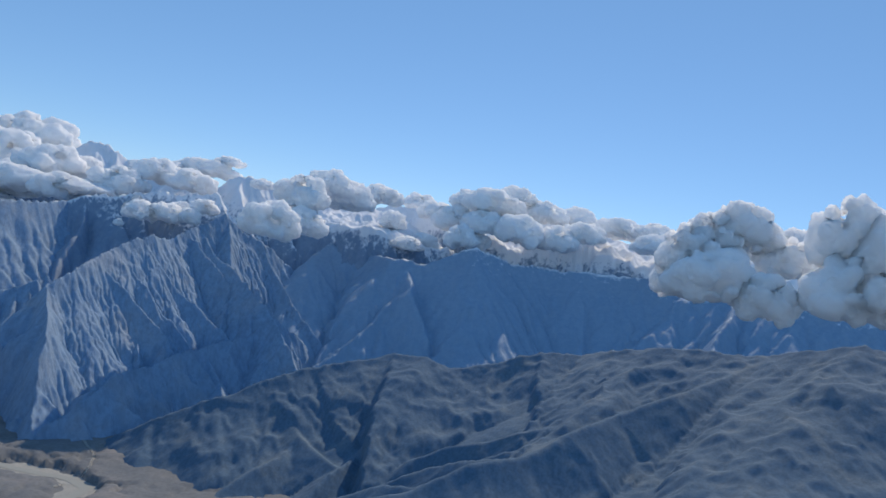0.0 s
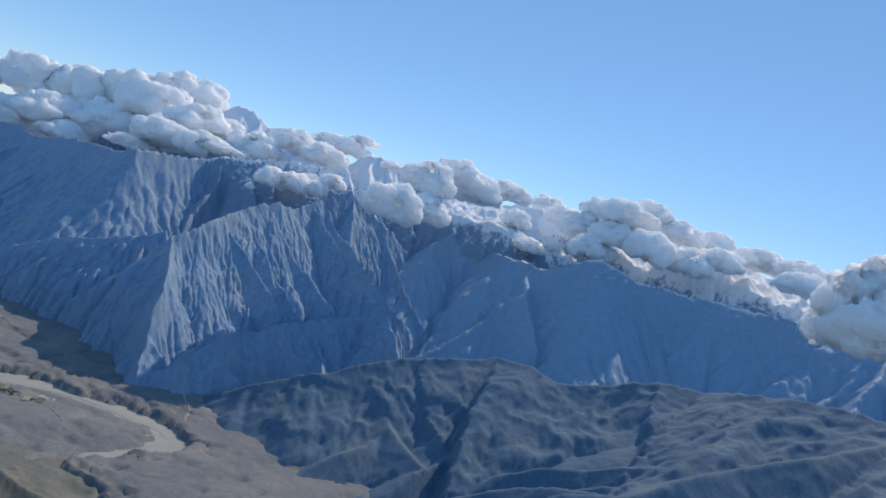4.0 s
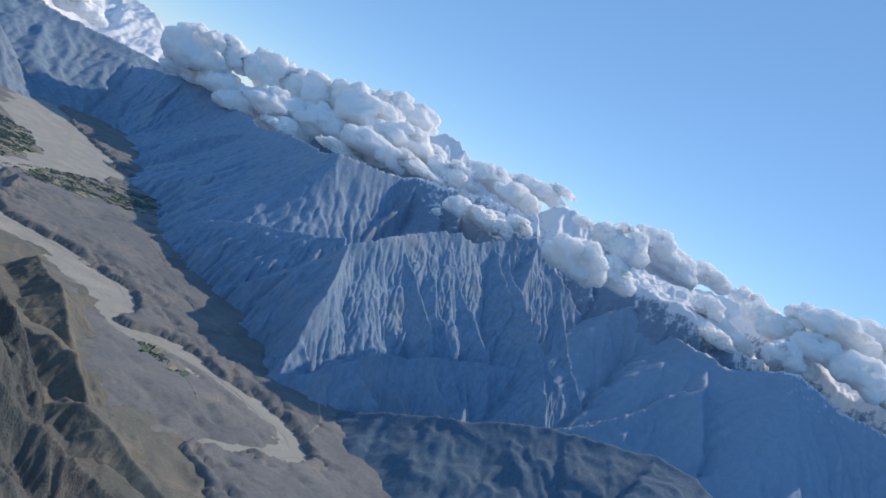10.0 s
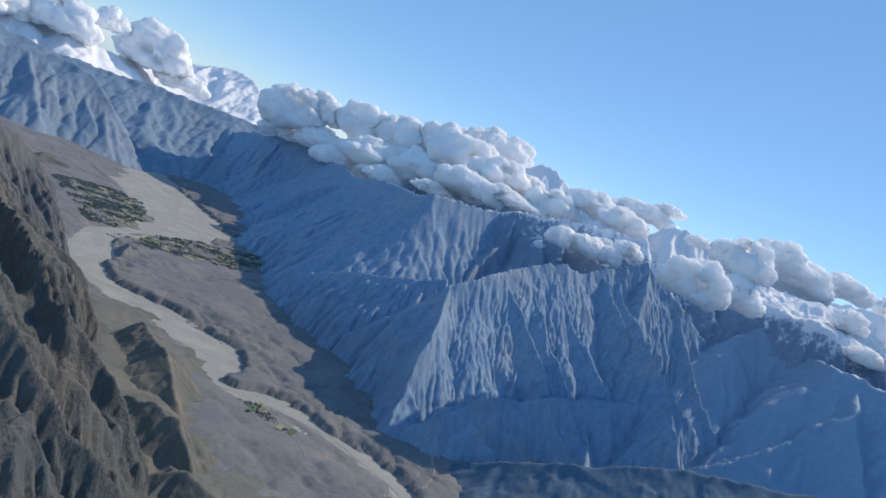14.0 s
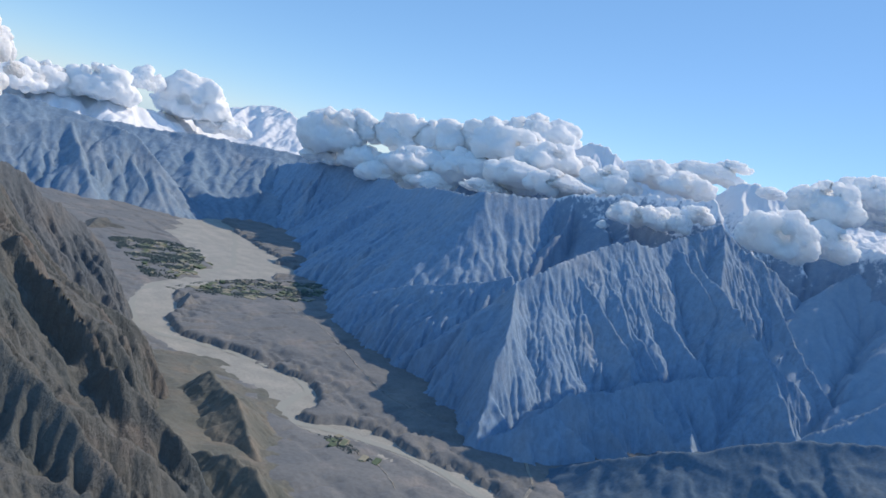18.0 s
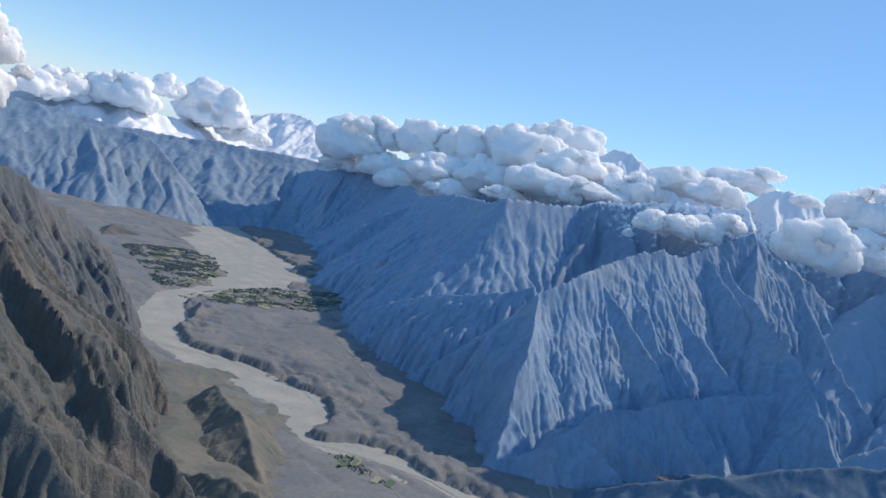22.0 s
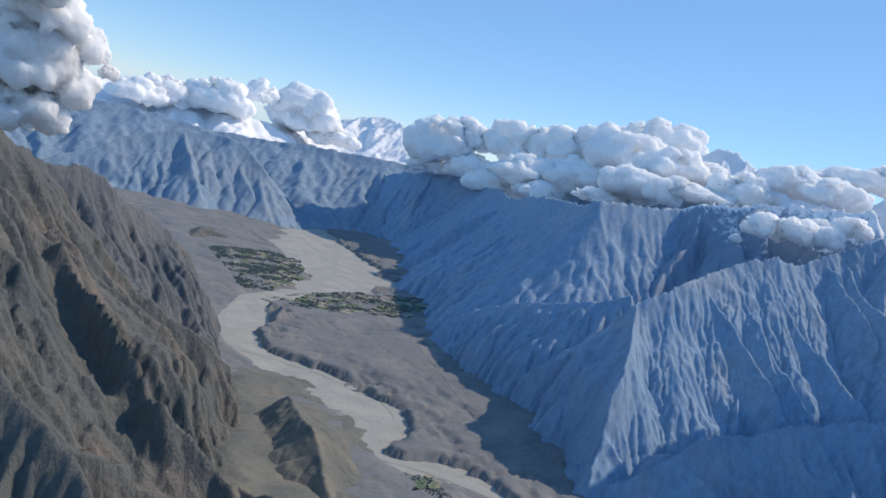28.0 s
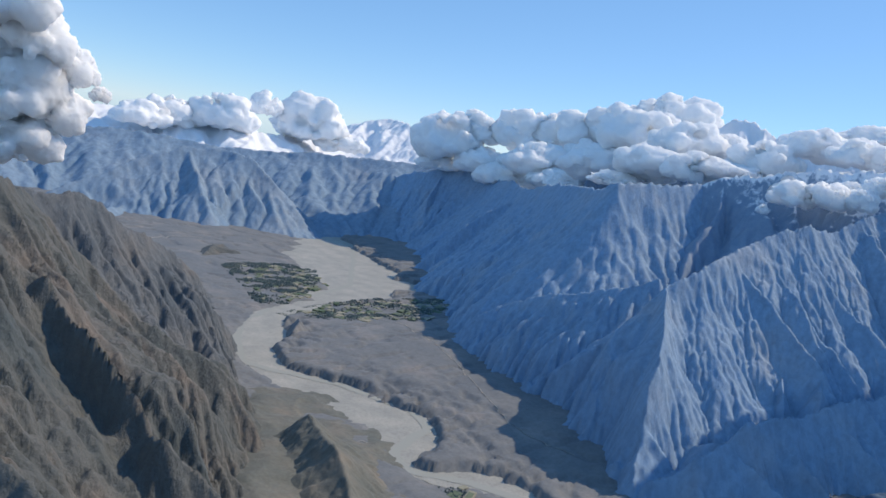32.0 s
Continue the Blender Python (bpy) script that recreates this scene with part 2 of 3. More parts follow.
def heights(gx, gy, ridges, seed, coarse=12, sharp=14, spurs=None, twigs=None, crag=0, foot=None, warp=14):
    """Relief of crest lines: each falls off to its sides in flat faces, with spurs, and twigs of those."""
    wx = gx + warp * (fbm(gx / 70, gy / 70, 5, seed + 40, 0.6) - 0.5)
    wy = gy + warp * (fbm(gx / 70, gy / 70, 5, seed + 50, 0.6) - 0.5)
    h = np.full(gx.shape, -1e3)
    for k, (pts, slope, lam, amp, *shelf) in enumerate(ridges):
        d, s, z, side = along(wx, wy, pts)
        wave = s + lam * 1.6 * (fbm(gx / (lam * 2.2), gy / (lam * 2.2), 3, seed + 7 * k + 1) - 0.5)
        cut = ridged(wave / lam, d / (lam * 3.5), 3, seed + 7 * k)
        deep = np.minimum(1, d / (lam * 1.2))
        drop = slope * (d * 0.85 + sharp * (1 - np.exp(-d / (11 + sharp))))
        for edge in shelf:
            drop = drop + 1.6 * np.maximum(0, d - edge)
        top = z + 6 * (ridged(gx / 22, gy / 22, 4, seed + 7 * k + 5) - 0.6) * min(1.0, amp / 14)
        h = np.maximum(h, top - drop + amp * deep * (1.5 * cut - 0.9))
    rng = np.random.default_rng(seed)
    if spurs:
        lines = add_spurs(gx, gy, wx, wy, h, [r[0] for r in ridges], rng, *spurs, 14, 1.45)
        if twigs:
            add_spurs(gx, gy, wx, wy, h, lines, rng, *twigs, 7, 0.95)
    rough = ridged(gx / 60 + 3, gy / 60, 5, seed + 77, 0.55) - 0.6
    if crag:
        h = h + crag * (ridged(wx / 26 - 5, wy / 26, 5, seed + 91, 0.62) - 0.6) * np.clip(h / 40, 0, 1)
    h = h + coarse * rough * np.clip((h + 20) / 60, 0, 1)
    if foot:
        line, rise = foot
        d, _, _, side = along(wx, wy, line)
        inward = d * side + 22 * (ridged(gx / 38, gy / 38, 4, seed + 60) - 0.6)
        h = np.minimum(h, -2 + np.where(inward > 0, rise * inward + 0.004 * inward ** 2, 2 * inward))
    return h


def erode(z, step, rounds, k=0.3, thin=0.45, seed=0):
    """Water runs down the relief, gathers and cuts branching gullies."""
    ny, nx = z.shape
    own = np.arange(nx * ny).reshape(ny, nx)
    rng = np.random.default_rng(seed)
    for turn in range(rounds):
        way = z + rng.uniform(-0.22, 0.22, z.shape) * step
        best, to = np.zeros(z.shape), own.copy()
        for dy in (-1, 0, 1):
            for dx in (-1, 0, 1):
                if dx or dy:
                    fall = np.zeros(z.shape)
                    a = (slice(max(0, -dy), ny - max(0, dy)), slice(max(0, -dx), nx - max(0, dx)))
                    b = (slice(max(0, dy), ny + min(0, dy)), slice(max(0, dx), nx + min(0, dx)))
                    fall[a] = (way[a] - way[b]) / (step * math.hypot(dx, dy))
                    more = fall > best
                    best = np.where(more, fall, best)
                    there = own.copy()
                    there[a] = own[b]
                    to = np.where(more, there, to)
        flows = (best > 0).ravel()
        target, flow = to.ravel(), np.ones(nx * ny)
        for _ in range(50):
            flow = 1 + np.bincount(target[flows], flow[flows], nx * ny)
        flow = flow.reshape(z.shape)
        cut = k * step * (flow ** thin) * best * 0.33
        z = z - np.clip(np.minimum(cut, 0.6 * (z - z.ravel()[target].reshape(z.shape))), 0, None)
    return z


def finer(z, shape):
    """The relief on a grid of half the step, drawn smoothly between its points."""
    for axis in (0, 1):
        z = np.moveaxis(z, axis, 0)
        pad = np.concatenate([z[:1], z, z[-1:], z[-1:]])
        mid = (9 * (pad[1:-2] + pad[2:-1]) - pad[:-3] - pad[3:]) / 16
        out = np.empty((2 * len(z), z.shape[1]))
        out[0::2], out[1::2] = z, mid
        z = np.moveaxis(out, 0, axis)
    return z[:shape[0], :shape[1]]


def carved(xs, ys, step, form, crests, seed, k, grit, fine):
    """Gullies cut at two sizes: the wide ravines first, then the narrow ones between them. The crests keep their height."""
    gx, gy = np.meshgrid(xs, ys)
    first = form(gx, gy)
    z = first[::2, ::2]
    for coarse, rounds in ((2, 3), (1, 2)):
        cx, cy, size = gx[::coarse, ::coarse], gy[::coarse, ::coarse], step * coarse
        if coarse == 1:
            z = 0.5 * finer(z, cx.shape) + 0.5 * np.minimum(first, finer(z, cx.shape) + 2 * step)
            z = z + grit * size * (ridged(cx / (4 * size), cy / (4 * size), 3, seed + coarse, 0.6) - 0.6) * np.clip(z / 30, 0.1, 1)
        z = erode(z, size, rounds, k, seed=seed + coarse)
    sx, sy = gx + 6 * fbm(gx / 14, gy / 14, 3, seed + 31), gy + 6 * fbm(gx / 14, gy / 14, 3, seed + 32)
    z = z + fine * (ridged(sx / (5 * step), sy / (5 * step), 4, seed + 33, 0.62) - 0.62) * np.clip(z / 25, 0, 1)
    far = np.min([along(gx, gy, pts)[0] for pts, *_ in crests], 0)
    return z + np.exp(-far / 14) * np.maximum(0, first - z)


def mountain(name, label, ridges, step, mat, seed, base=0.0, category="mountain", cut=0.3, bands=("foot", "slope", "summit"), limit=None, coarse=12, sharp=14, spurs=None, twigs=None, crag=0, foot=None, warp=14, grit=1.0, fine=3.0):
    """One relief over its crest lines; foot, slope and summit are its parts."""
    pts = np.array([p for r in ridges for p in r[0]])
    reach = max(min(max(p[2] for p in r[0]) / (0.85 * r[1]), *[e + 220 for e in r[4:]], 2000) for r in ridges) + 30
    x0, y0 = pts[:, :2].min(0) - reach
    x1, y1 = pts[:, :2].max(0) + reach
    if limit:
        x0, x1, y0, y1 = max(x0, limit[0]), min(x1, limit[1]), max(y0, limit[2]), min(y1, limit[3])
    xs, ys = np.arange(x0, x1, step), np.arange(y0, y1, step)
    gx, gy = np.meshgrid(xs, ys)
    z = carved(xs, ys, step, lambda cx, cy: np.maximum(heights(cx, cy, ridges, seed, coarse, sharp, spurs, twigs, crag, foot, warp), base - 40), ridges, seed, cut, grit, fine)
    slope_y, slope_x = np.gradient(z, step)
    nor = np.stack([-slope_x, -slope_y, np.ones_like(z)], -1).reshape(-1, 3)
    nor /= np.linalg.norm(nor, axis=1, keepdims=True)
    co = np.stack([gx, gy, np.maximum(z, base - 14)], -1).reshape(-1, 3)
    i = np.arange(z.size).reshape(z.shape)
    quads = np.stack([i[:-1, :-1], i[:-1, 1:], i[1:, 1:], i[1:, :-1]], -1).reshape(-1, 4)
    top = z.ravel()[quads].max(1)
    quads, top = quads[top > base - 8], top[top > base - 8]
    high = top.max()
    level = (top - base) / (high - base) + 0.25 * (fbm(gx / 40, gy / 40, 3, seed).ravel()[quads[:, 0]] - 0.5)
    thing = new(name)
    thing.location = (pts[:, 0].mean(), pts[:, 1].mean(), base)
    cuts = [-9] + [0.28, 0.72][:len(bands) - 1] + [9]
    group = np.digitize(level, cuts) - 1
    sets = []
    for k in reversed(range(len(bands))):
        chosen = np.flatnonzero(group == k)
        q = quads[chosen]
        if k == len(bands) - 1:
            ids, flat = np.unique(q, return_inverse=True)
            flat = flat.reshape(q.shape)
            mark = np.arange(len(ids))
            for _ in range(200):
                again = mark.copy()
                low = mark[flat].min(1)
                for c in range(4):
                    np.minimum.at(again, flat[:, c], low)
                again = again[again]
                if (again == mark).all():
                    break
                mark = again
            kin = mark[flat[:, 0]]
            names, counts = np.unique(kin, return_counts=True)
            big = names[counts >= 0.12 * len(q)]
            sets += [(bands[k], q[kin == b]) for b in big]
            group[chosen[~np.isin(kin, big)]] = k - 1
        else:
            sets.append((bands[k], q))
    for band, q in sets:
        used = np.unique(q)
        again = np.zeros(z.size, np.int64)
        again[used] = np.arange(len(used))
        ob = mesh_object(band, co[used] - np.array(thing.location), again[q], mat)
        ob.data.normals_split_custom_set_from_vertices(nor[used].tolist())
        ob.parent = thing
    return tagged(thing, label, category)


# ---- ground and river ----
RIVER = [(1200, 2300, 0), (1111, 2040, 0), (1140, 1890, 0), (1062, 1637, 0), (980, 1500, 0), (833, 1259, 0), (621, 1119, 0), (538, 1044, 0), (488, 947, 0),
         (465, 875, 0), (509, 825, 0), (550, 776, 0), (584, 701, 0), (574, 652, 0), (503, 615, 0), (495, 580, 0), (528, 554, 0), (558, 506, 0),
         (579, 469, 0), (585, 415, 0), (584, 365, 0), (570, 332, 0), (513, 340, 0), (452, 354, 0), (411, 341, 0), (395, 310, 0), (366, 250, 0), (330, 100, 0), (250, -300, 0)]


# Middle of the sandy river bed, with half its width.
BED = [(1200, 2300, 20), (1111, 2040, 20), (1140, 1890, 22), (1010, 1690, 70), (960, 1570, 85), (915, 1420, 110), (870, 1280, 115), (800, 1196, 55), (700, 1130, 28), (600, 1075, 30), (502, 933, 33), (492, 853, 26),
       (511, 786, 34), (530, 727, 44), (554, 685, 40), (539, 636, 34), (503, 594, 13), (512, 560, 17), (545, 545, 20), (570, 508, 15), (580, 463, 15), (584, 425, 14), (590, 377, 14),
       (570, 339, 20), (526, 341, 10), (480, 356, 9), (442, 362, 13), (418, 348, 9), (405, 315, 9), (370, 250, 10), (330, 100, 10), (250, -300, 10)]


def ground_height(gx, gy):
    d, s, half, side = along(gx, gy, BED)
    right = side > 0
    rag = d - half + np.where(gy > 1150, 70, np.where(right, 34, 10)) * (fbm(gx / 60, gy / 60, 3, 3) - 0.5) + np.where(right, 13, 4) * (ridged(gx / 15, gy / 15, 4, 6, 0.6) - 0.62)
    bank = 1 / (1 + np.exp(-np.clip(rag, -60, 60) / np.where(right, 0.9, 3.0)))
    away = np.maximum(d - half, 0)
    plain = np.where(right, 3.0, -2.0) + np.where(right, 0.055, 0.05) * np.minimum(away, 260) + 5 * (fbm(gx / 120, gy / 120, 5, 9) - 0.5) * np.clip(away / 30, 0, 1)
    creek = ridged(gx / 70 + 4, gy / 45, 4, 23)
    gully = ridged(gx / 24 + 3 * fbm(gx / 50, gy / 50, 3, 61), gy / 24 + 8, 4, 62, 0.6)
    plain = plain - np.where(right, 8.0, 3.0) * np.clip((gully - 0.6) / 0.25, 0, 1) * np.exp(-away / 42)
    plain = plain - 3 * np.clip((creek - 0.72) / 0.12, 0, 1) * np.clip(away / 15, 0, 1)
    return -6.5 + (6.5 + plain) * bank + 0.7 * (fbm(gx / 16, gy / 16, 4, 15) - 0.5) * bank


def spaced(lo, hi, step, far):
    mid = np.arange(lo, hi, step)
    out = np.cumsum(step * 1.12 ** np.arange(1, 60))
    out = np.append(out[out < far], far)
    return np.concatenate([lo - out[::-1], mid, hi + out])


xs, ys = spaced(200, 1150, 3.5, 4800), spaced(150, 1750, 3.5, 4300)
gx, gy = np.meshgrid(xs, ys)
tagged(sheet("ground", xs, ys, ground_height(gx, gy), SAND), "dry grey-brown gravel valley floor with terraces", "ground", kind="structure")


def ribbon(name, pts, widths, mat, z, wiggle, step=4.0):
    line, wide = [], []
    for (a, b), (wa, wb) in zip(zip(pts, pts[1:]), zip(widths, widths[1:])):
        cnt = max(2, int(math.dist(a, b) / step))
        for i in range(cnt):
            k = i / cnt
            line.append((a[0] + (b[0] - a[0]) * k, a[1] + (b[1] - a[1]) * k))
            wide.append(wa + (wb - wa) * k)
    line, wide = np.array(line), np.array(wide)
    for _ in range(10):
        line[1:-1] = (line[:-2] + line[1:-1] * 2 + line[2:]) / 4
    tang = np.gradient(line, axis=0)
    tang /= np.linalg.norm(tang, axis=1, keepdims=True)
    nor = np.stack([-tang[:, 1], tang[:, 0]], 1)
    cols = np.linspace(-1, 1, 7)
    jag = wiggle * (fbm(np.arange(len(line)) / 6, np.zeros(len(line)), 4, 31) - 0.5)
    co = [np.c_[line + nor * (c * wide + jag)[:, None], np.full(len(line), z)] for c in cols]
    i = np.arange(len(line) * 7).reshape(7, -1)
    q = np.stack([i[:-1, :-1], i[:-1, 1:], i[1:, 1:], i[1:, :-1]], -1).reshape(-1, 4)
    return mesh_object(name, np.concatenate(co), q, mat)


sx, sy = np.arange(180, 1320, 5.0), np.arange(-320, 2320, 5.0)
flat_x, flat_y = np.meshgrid(sx, sy)
off, _, half_bed, _ = along(flat_x, flat_y, BED)
tagged(sheet("river_sand", sx, sy, np.full(flat_x.shape, -5.6) + 0.25 * fbm(flat_x / 25, flat_y / 25, 3, 44), SILT, off < half_bed + 24), "pale grey sand flats along the river", "sand flat", kind="structure")
tagged(ribbon("river", [p[:2] for p in RIVER], [5.5] * len(RIVER), WATER, -5.2, 8), "silty grey-green river winding through the valley", "river", kind="structure")

# ---- mountains ----
mountain("left_mountain", "steep brown eroded rock mountain beside the river", [
    ([(60, 520, 260), (120, 560, 235), (171, 609, 217), (205, 658, 195), (223, 675, 168), (251, 681, 145), (282, 665, 116), (318, 655, 92), (375, 641, 50)], 0.8, 40, 30),
    ([(171, 609, 217), (185, 575, 140), (205, 530, 95), (235, 460, 60), (270, 400, 25)], 0.75, 36, 20)],
    1.8, BROWN, 11, cut=0.5, coarse=12, sharp=40, spurs=(40, 0.85, 1.25, 16), twigs=(24, 1.1, 1.7, 5), crag=10, fine=5, grit=1.4, foot=(LEFT_FOOT, 1.7))
mountain("back_mountain", "jagged grey-brown rock ridge with notched crest above the river", [
    ([(140, 740, 215), (180, 775, 195), (221, 793, 183), (265, 817, 180), (287, 827, 173), (331, 844, 143), (372, 871, 120), (430, 880, 70)], 0.8, 40, 30),
    ([(260, 930, 110), (330, 1010, 90), (420, 1080, 60), (500, 1150, 25)], 0.6, 40, 22)],
    2.2, GREY, 17, cut=0.5, coarse=12, sharp=40, spurs=(44, 0.8, 1.2, 14), twigs=(26, 1.0, 1.6, 5), crag=10, fine=5, grit=1.4, foot=(LEFT_FOOT, 1.7))
mountain("western_terrace", "dry olive slope that falls from the mountain to the river", [
    ([(330, 230, 9), (312, 330, 13), (308, 398, 14), (310, 440, 15), (327, 496, 16), (350, 567, 16), (396, 634, 12), (418, 720, 7)], 0.17, 45, 8)],
    2.6, OLIVE, 19, category="slope", cut=0.35, bands=("foot", "slope"), coarse=6, sharp=0, warp=30, fine=1.5, crag=3, grit=0.6, limit=(240, 520, 150, 800))
mountain("river_hill", "small brown hill above the river plain", [([(432, 668, 8), (424, 630, 34), (410, 560, 32), (399, 500, 12)], 0.62, 22, 6)], 1.8, OLIVE, 12, category="hill", bands=("slope", "summit"), crag=4)
mountain("gullied_hill", "dry olive hill with gullied shaded side", [([(330, 520, 16), (337, 455, 36), (346, 427, 34), (344, 380, 14)], 0.6, 18, 8)], 1.8, OLIVE, 13, category="hill", bands=("slope", "summit"), crag=5, cut=0.45)
mountain("rounded_hill", "rounded dry olive hill near the river bend", [([(306, 386, 18), (324, 372, 27), (332, 344, 26), (340, 300, 17), (345, 250, 10)], 0.42, 20, 5)], 1.8, OLIVE, 14, category="hill", bands=("slope", "summit"), crag=3)
mountain("valley_hill", "small dark hill on the far valley floor", [([(604, 1413, 6), (650, 1480, 20), (690, 1530, 12)], 0.5, 14, 5), ([(650, 1480, 18), (703, 1475, 8)], 0.5, 14, 5)], 3.0, BROWN, 15, category="hill", bands=("slope", "summit"))
mountain("river_bluff", "small dark bluff beside the river", [([(574, 955, 8), (590, 975, 15), (598, 1000, 9)], 1.0, 8, 4)], 1.6, SAND, 16, category="hill", bands=("slope", "summit"))
mountain("shadowed_ridge", "long dark rock ridge with haze-blue put into its colour and shaded slopes", [
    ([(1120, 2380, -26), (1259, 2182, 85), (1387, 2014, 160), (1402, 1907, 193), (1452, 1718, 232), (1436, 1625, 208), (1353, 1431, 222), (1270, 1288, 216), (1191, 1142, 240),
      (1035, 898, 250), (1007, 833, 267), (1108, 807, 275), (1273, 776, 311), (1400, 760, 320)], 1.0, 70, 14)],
    4.0, HAZE_ROCK, 21, cut=0.3, coarse=12, sharp=40, spurs=(130, 0.9, 1.4, 14), twigs=(80, 1.0, 1.6, 12), crag=3, foot=(FOOT, 1.3), fine=2.5, grit=0.5)
mountain("gullied_mountain", "steep rock mountain with painted haze-blue and sharp gullied faces", [
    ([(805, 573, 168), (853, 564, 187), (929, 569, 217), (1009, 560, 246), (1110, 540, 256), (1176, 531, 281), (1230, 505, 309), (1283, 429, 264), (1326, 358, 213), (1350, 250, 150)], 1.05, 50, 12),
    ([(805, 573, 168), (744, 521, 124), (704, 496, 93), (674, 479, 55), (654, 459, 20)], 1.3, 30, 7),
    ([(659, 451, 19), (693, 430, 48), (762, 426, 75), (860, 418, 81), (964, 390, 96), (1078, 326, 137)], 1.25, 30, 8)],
    2.0, HAZE_ROCK, 31, cut=0.22, coarse=16, sharp=30, spurs=(62, 0.78, 1.15, 8), twigs=(42, 1.0, 1.4, 10), crag=9, fine=3, grit=0.6, foot=(FOOT, 2.6), limit=(540, 1700, 0, 900))
mountain("badland_hill", "low furrowed clay hill at the foot of the mountain", [([(880, 633, 159), (842, 678, 135), (824, 754, 108), (805, 824, 77), (762, 855, 40)], 0.9, 12, 9), ([(1000, 860, 120), (930, 850, 90), (850, 880, 50), (800, 890, 25)], 0.9, 12, 9)], 2.2, HAZE_ROCK, 35, category="hill", cut=0.4, spurs=(22, 0.8, 1.3, 3), crag=5, foot=(FOOT, 1.5))
mountain("near_ridge", "low hill ridge darkened by painted haze and shade, with dry slopes and scars", [
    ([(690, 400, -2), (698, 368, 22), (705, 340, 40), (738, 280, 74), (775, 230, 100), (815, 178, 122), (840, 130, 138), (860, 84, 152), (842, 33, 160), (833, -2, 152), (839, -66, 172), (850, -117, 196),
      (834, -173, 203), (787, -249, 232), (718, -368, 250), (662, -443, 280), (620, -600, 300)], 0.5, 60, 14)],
    3.2, HAZE_HILL, 41, cut=0.08, coarse=3, sharp=8, spurs=(80, 0.42, 0.62, 10), twigs=(60, 0.5, 0.7, 10), crag=1.5, fine=0.6, grit=0.1, limit=(380, 1150, -800, 440))
mountain("dark_massif", "dark mountain flank with painted haze below the snow line", [
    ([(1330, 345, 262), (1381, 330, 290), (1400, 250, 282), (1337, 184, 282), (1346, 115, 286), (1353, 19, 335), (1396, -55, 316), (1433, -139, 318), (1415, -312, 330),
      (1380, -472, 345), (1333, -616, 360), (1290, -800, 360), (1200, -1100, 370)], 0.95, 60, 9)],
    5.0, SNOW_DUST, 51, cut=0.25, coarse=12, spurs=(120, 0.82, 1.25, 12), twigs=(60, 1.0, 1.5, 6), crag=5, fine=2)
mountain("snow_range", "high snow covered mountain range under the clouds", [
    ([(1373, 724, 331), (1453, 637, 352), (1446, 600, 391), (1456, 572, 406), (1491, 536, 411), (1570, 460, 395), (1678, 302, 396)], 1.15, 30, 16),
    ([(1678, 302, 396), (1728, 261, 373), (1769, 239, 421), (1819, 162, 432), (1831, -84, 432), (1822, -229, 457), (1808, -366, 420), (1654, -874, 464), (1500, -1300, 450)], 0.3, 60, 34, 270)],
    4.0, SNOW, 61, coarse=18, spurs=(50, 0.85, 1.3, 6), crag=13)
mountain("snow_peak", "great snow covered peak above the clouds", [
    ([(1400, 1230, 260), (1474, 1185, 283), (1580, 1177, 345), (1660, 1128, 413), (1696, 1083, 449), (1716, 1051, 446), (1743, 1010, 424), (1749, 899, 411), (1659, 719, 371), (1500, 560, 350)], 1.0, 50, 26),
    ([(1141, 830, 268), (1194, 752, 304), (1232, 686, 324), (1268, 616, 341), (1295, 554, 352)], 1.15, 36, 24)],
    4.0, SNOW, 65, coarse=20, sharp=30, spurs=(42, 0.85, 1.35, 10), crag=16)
mountain("far_ridge", "distant mountain ridge, painted haze-blue, across the valley head", [
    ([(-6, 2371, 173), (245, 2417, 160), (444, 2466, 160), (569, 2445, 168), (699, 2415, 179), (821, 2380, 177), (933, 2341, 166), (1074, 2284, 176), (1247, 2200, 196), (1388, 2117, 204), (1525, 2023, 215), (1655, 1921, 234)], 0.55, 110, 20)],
    7.0, HAZE_FAR, 71, coarse=14, sharp=20, spurs=(130, 0.5, 0.62, 20), crag=3, fine=1.5, warp=30, grit=0.3)
mountain("valley_ridge", "bare mountain with painted haze-blue at the head of the valley", [
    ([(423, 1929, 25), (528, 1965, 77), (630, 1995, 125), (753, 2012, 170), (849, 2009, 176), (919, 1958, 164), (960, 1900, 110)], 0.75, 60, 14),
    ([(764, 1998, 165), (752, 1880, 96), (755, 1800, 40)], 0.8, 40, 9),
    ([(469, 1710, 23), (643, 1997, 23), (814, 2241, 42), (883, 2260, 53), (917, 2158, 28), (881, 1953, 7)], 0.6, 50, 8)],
    5.0, HAZE_FAR, 72, coarse=16, sharp=20, spurs=(80, 0.68, 0.9, 12), crag=4, fine=1.5, warp=24)
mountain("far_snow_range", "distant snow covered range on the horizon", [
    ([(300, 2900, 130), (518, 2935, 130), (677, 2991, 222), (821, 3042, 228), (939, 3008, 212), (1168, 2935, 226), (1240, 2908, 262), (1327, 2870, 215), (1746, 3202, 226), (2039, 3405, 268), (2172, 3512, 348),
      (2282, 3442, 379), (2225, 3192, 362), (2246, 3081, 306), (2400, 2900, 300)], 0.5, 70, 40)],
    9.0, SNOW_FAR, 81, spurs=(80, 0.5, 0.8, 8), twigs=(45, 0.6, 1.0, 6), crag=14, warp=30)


# ---- clouds ----
VAPOUR, vn, vl, vp = material("cloud")
vp.inputs["Base Color"].default_value, vp.inputs["Roughness"].default_value = (0.995, 0.995, 0.995, 1), 1.0
vp.inputs["Specular IOR Level"].default_value = 0.0
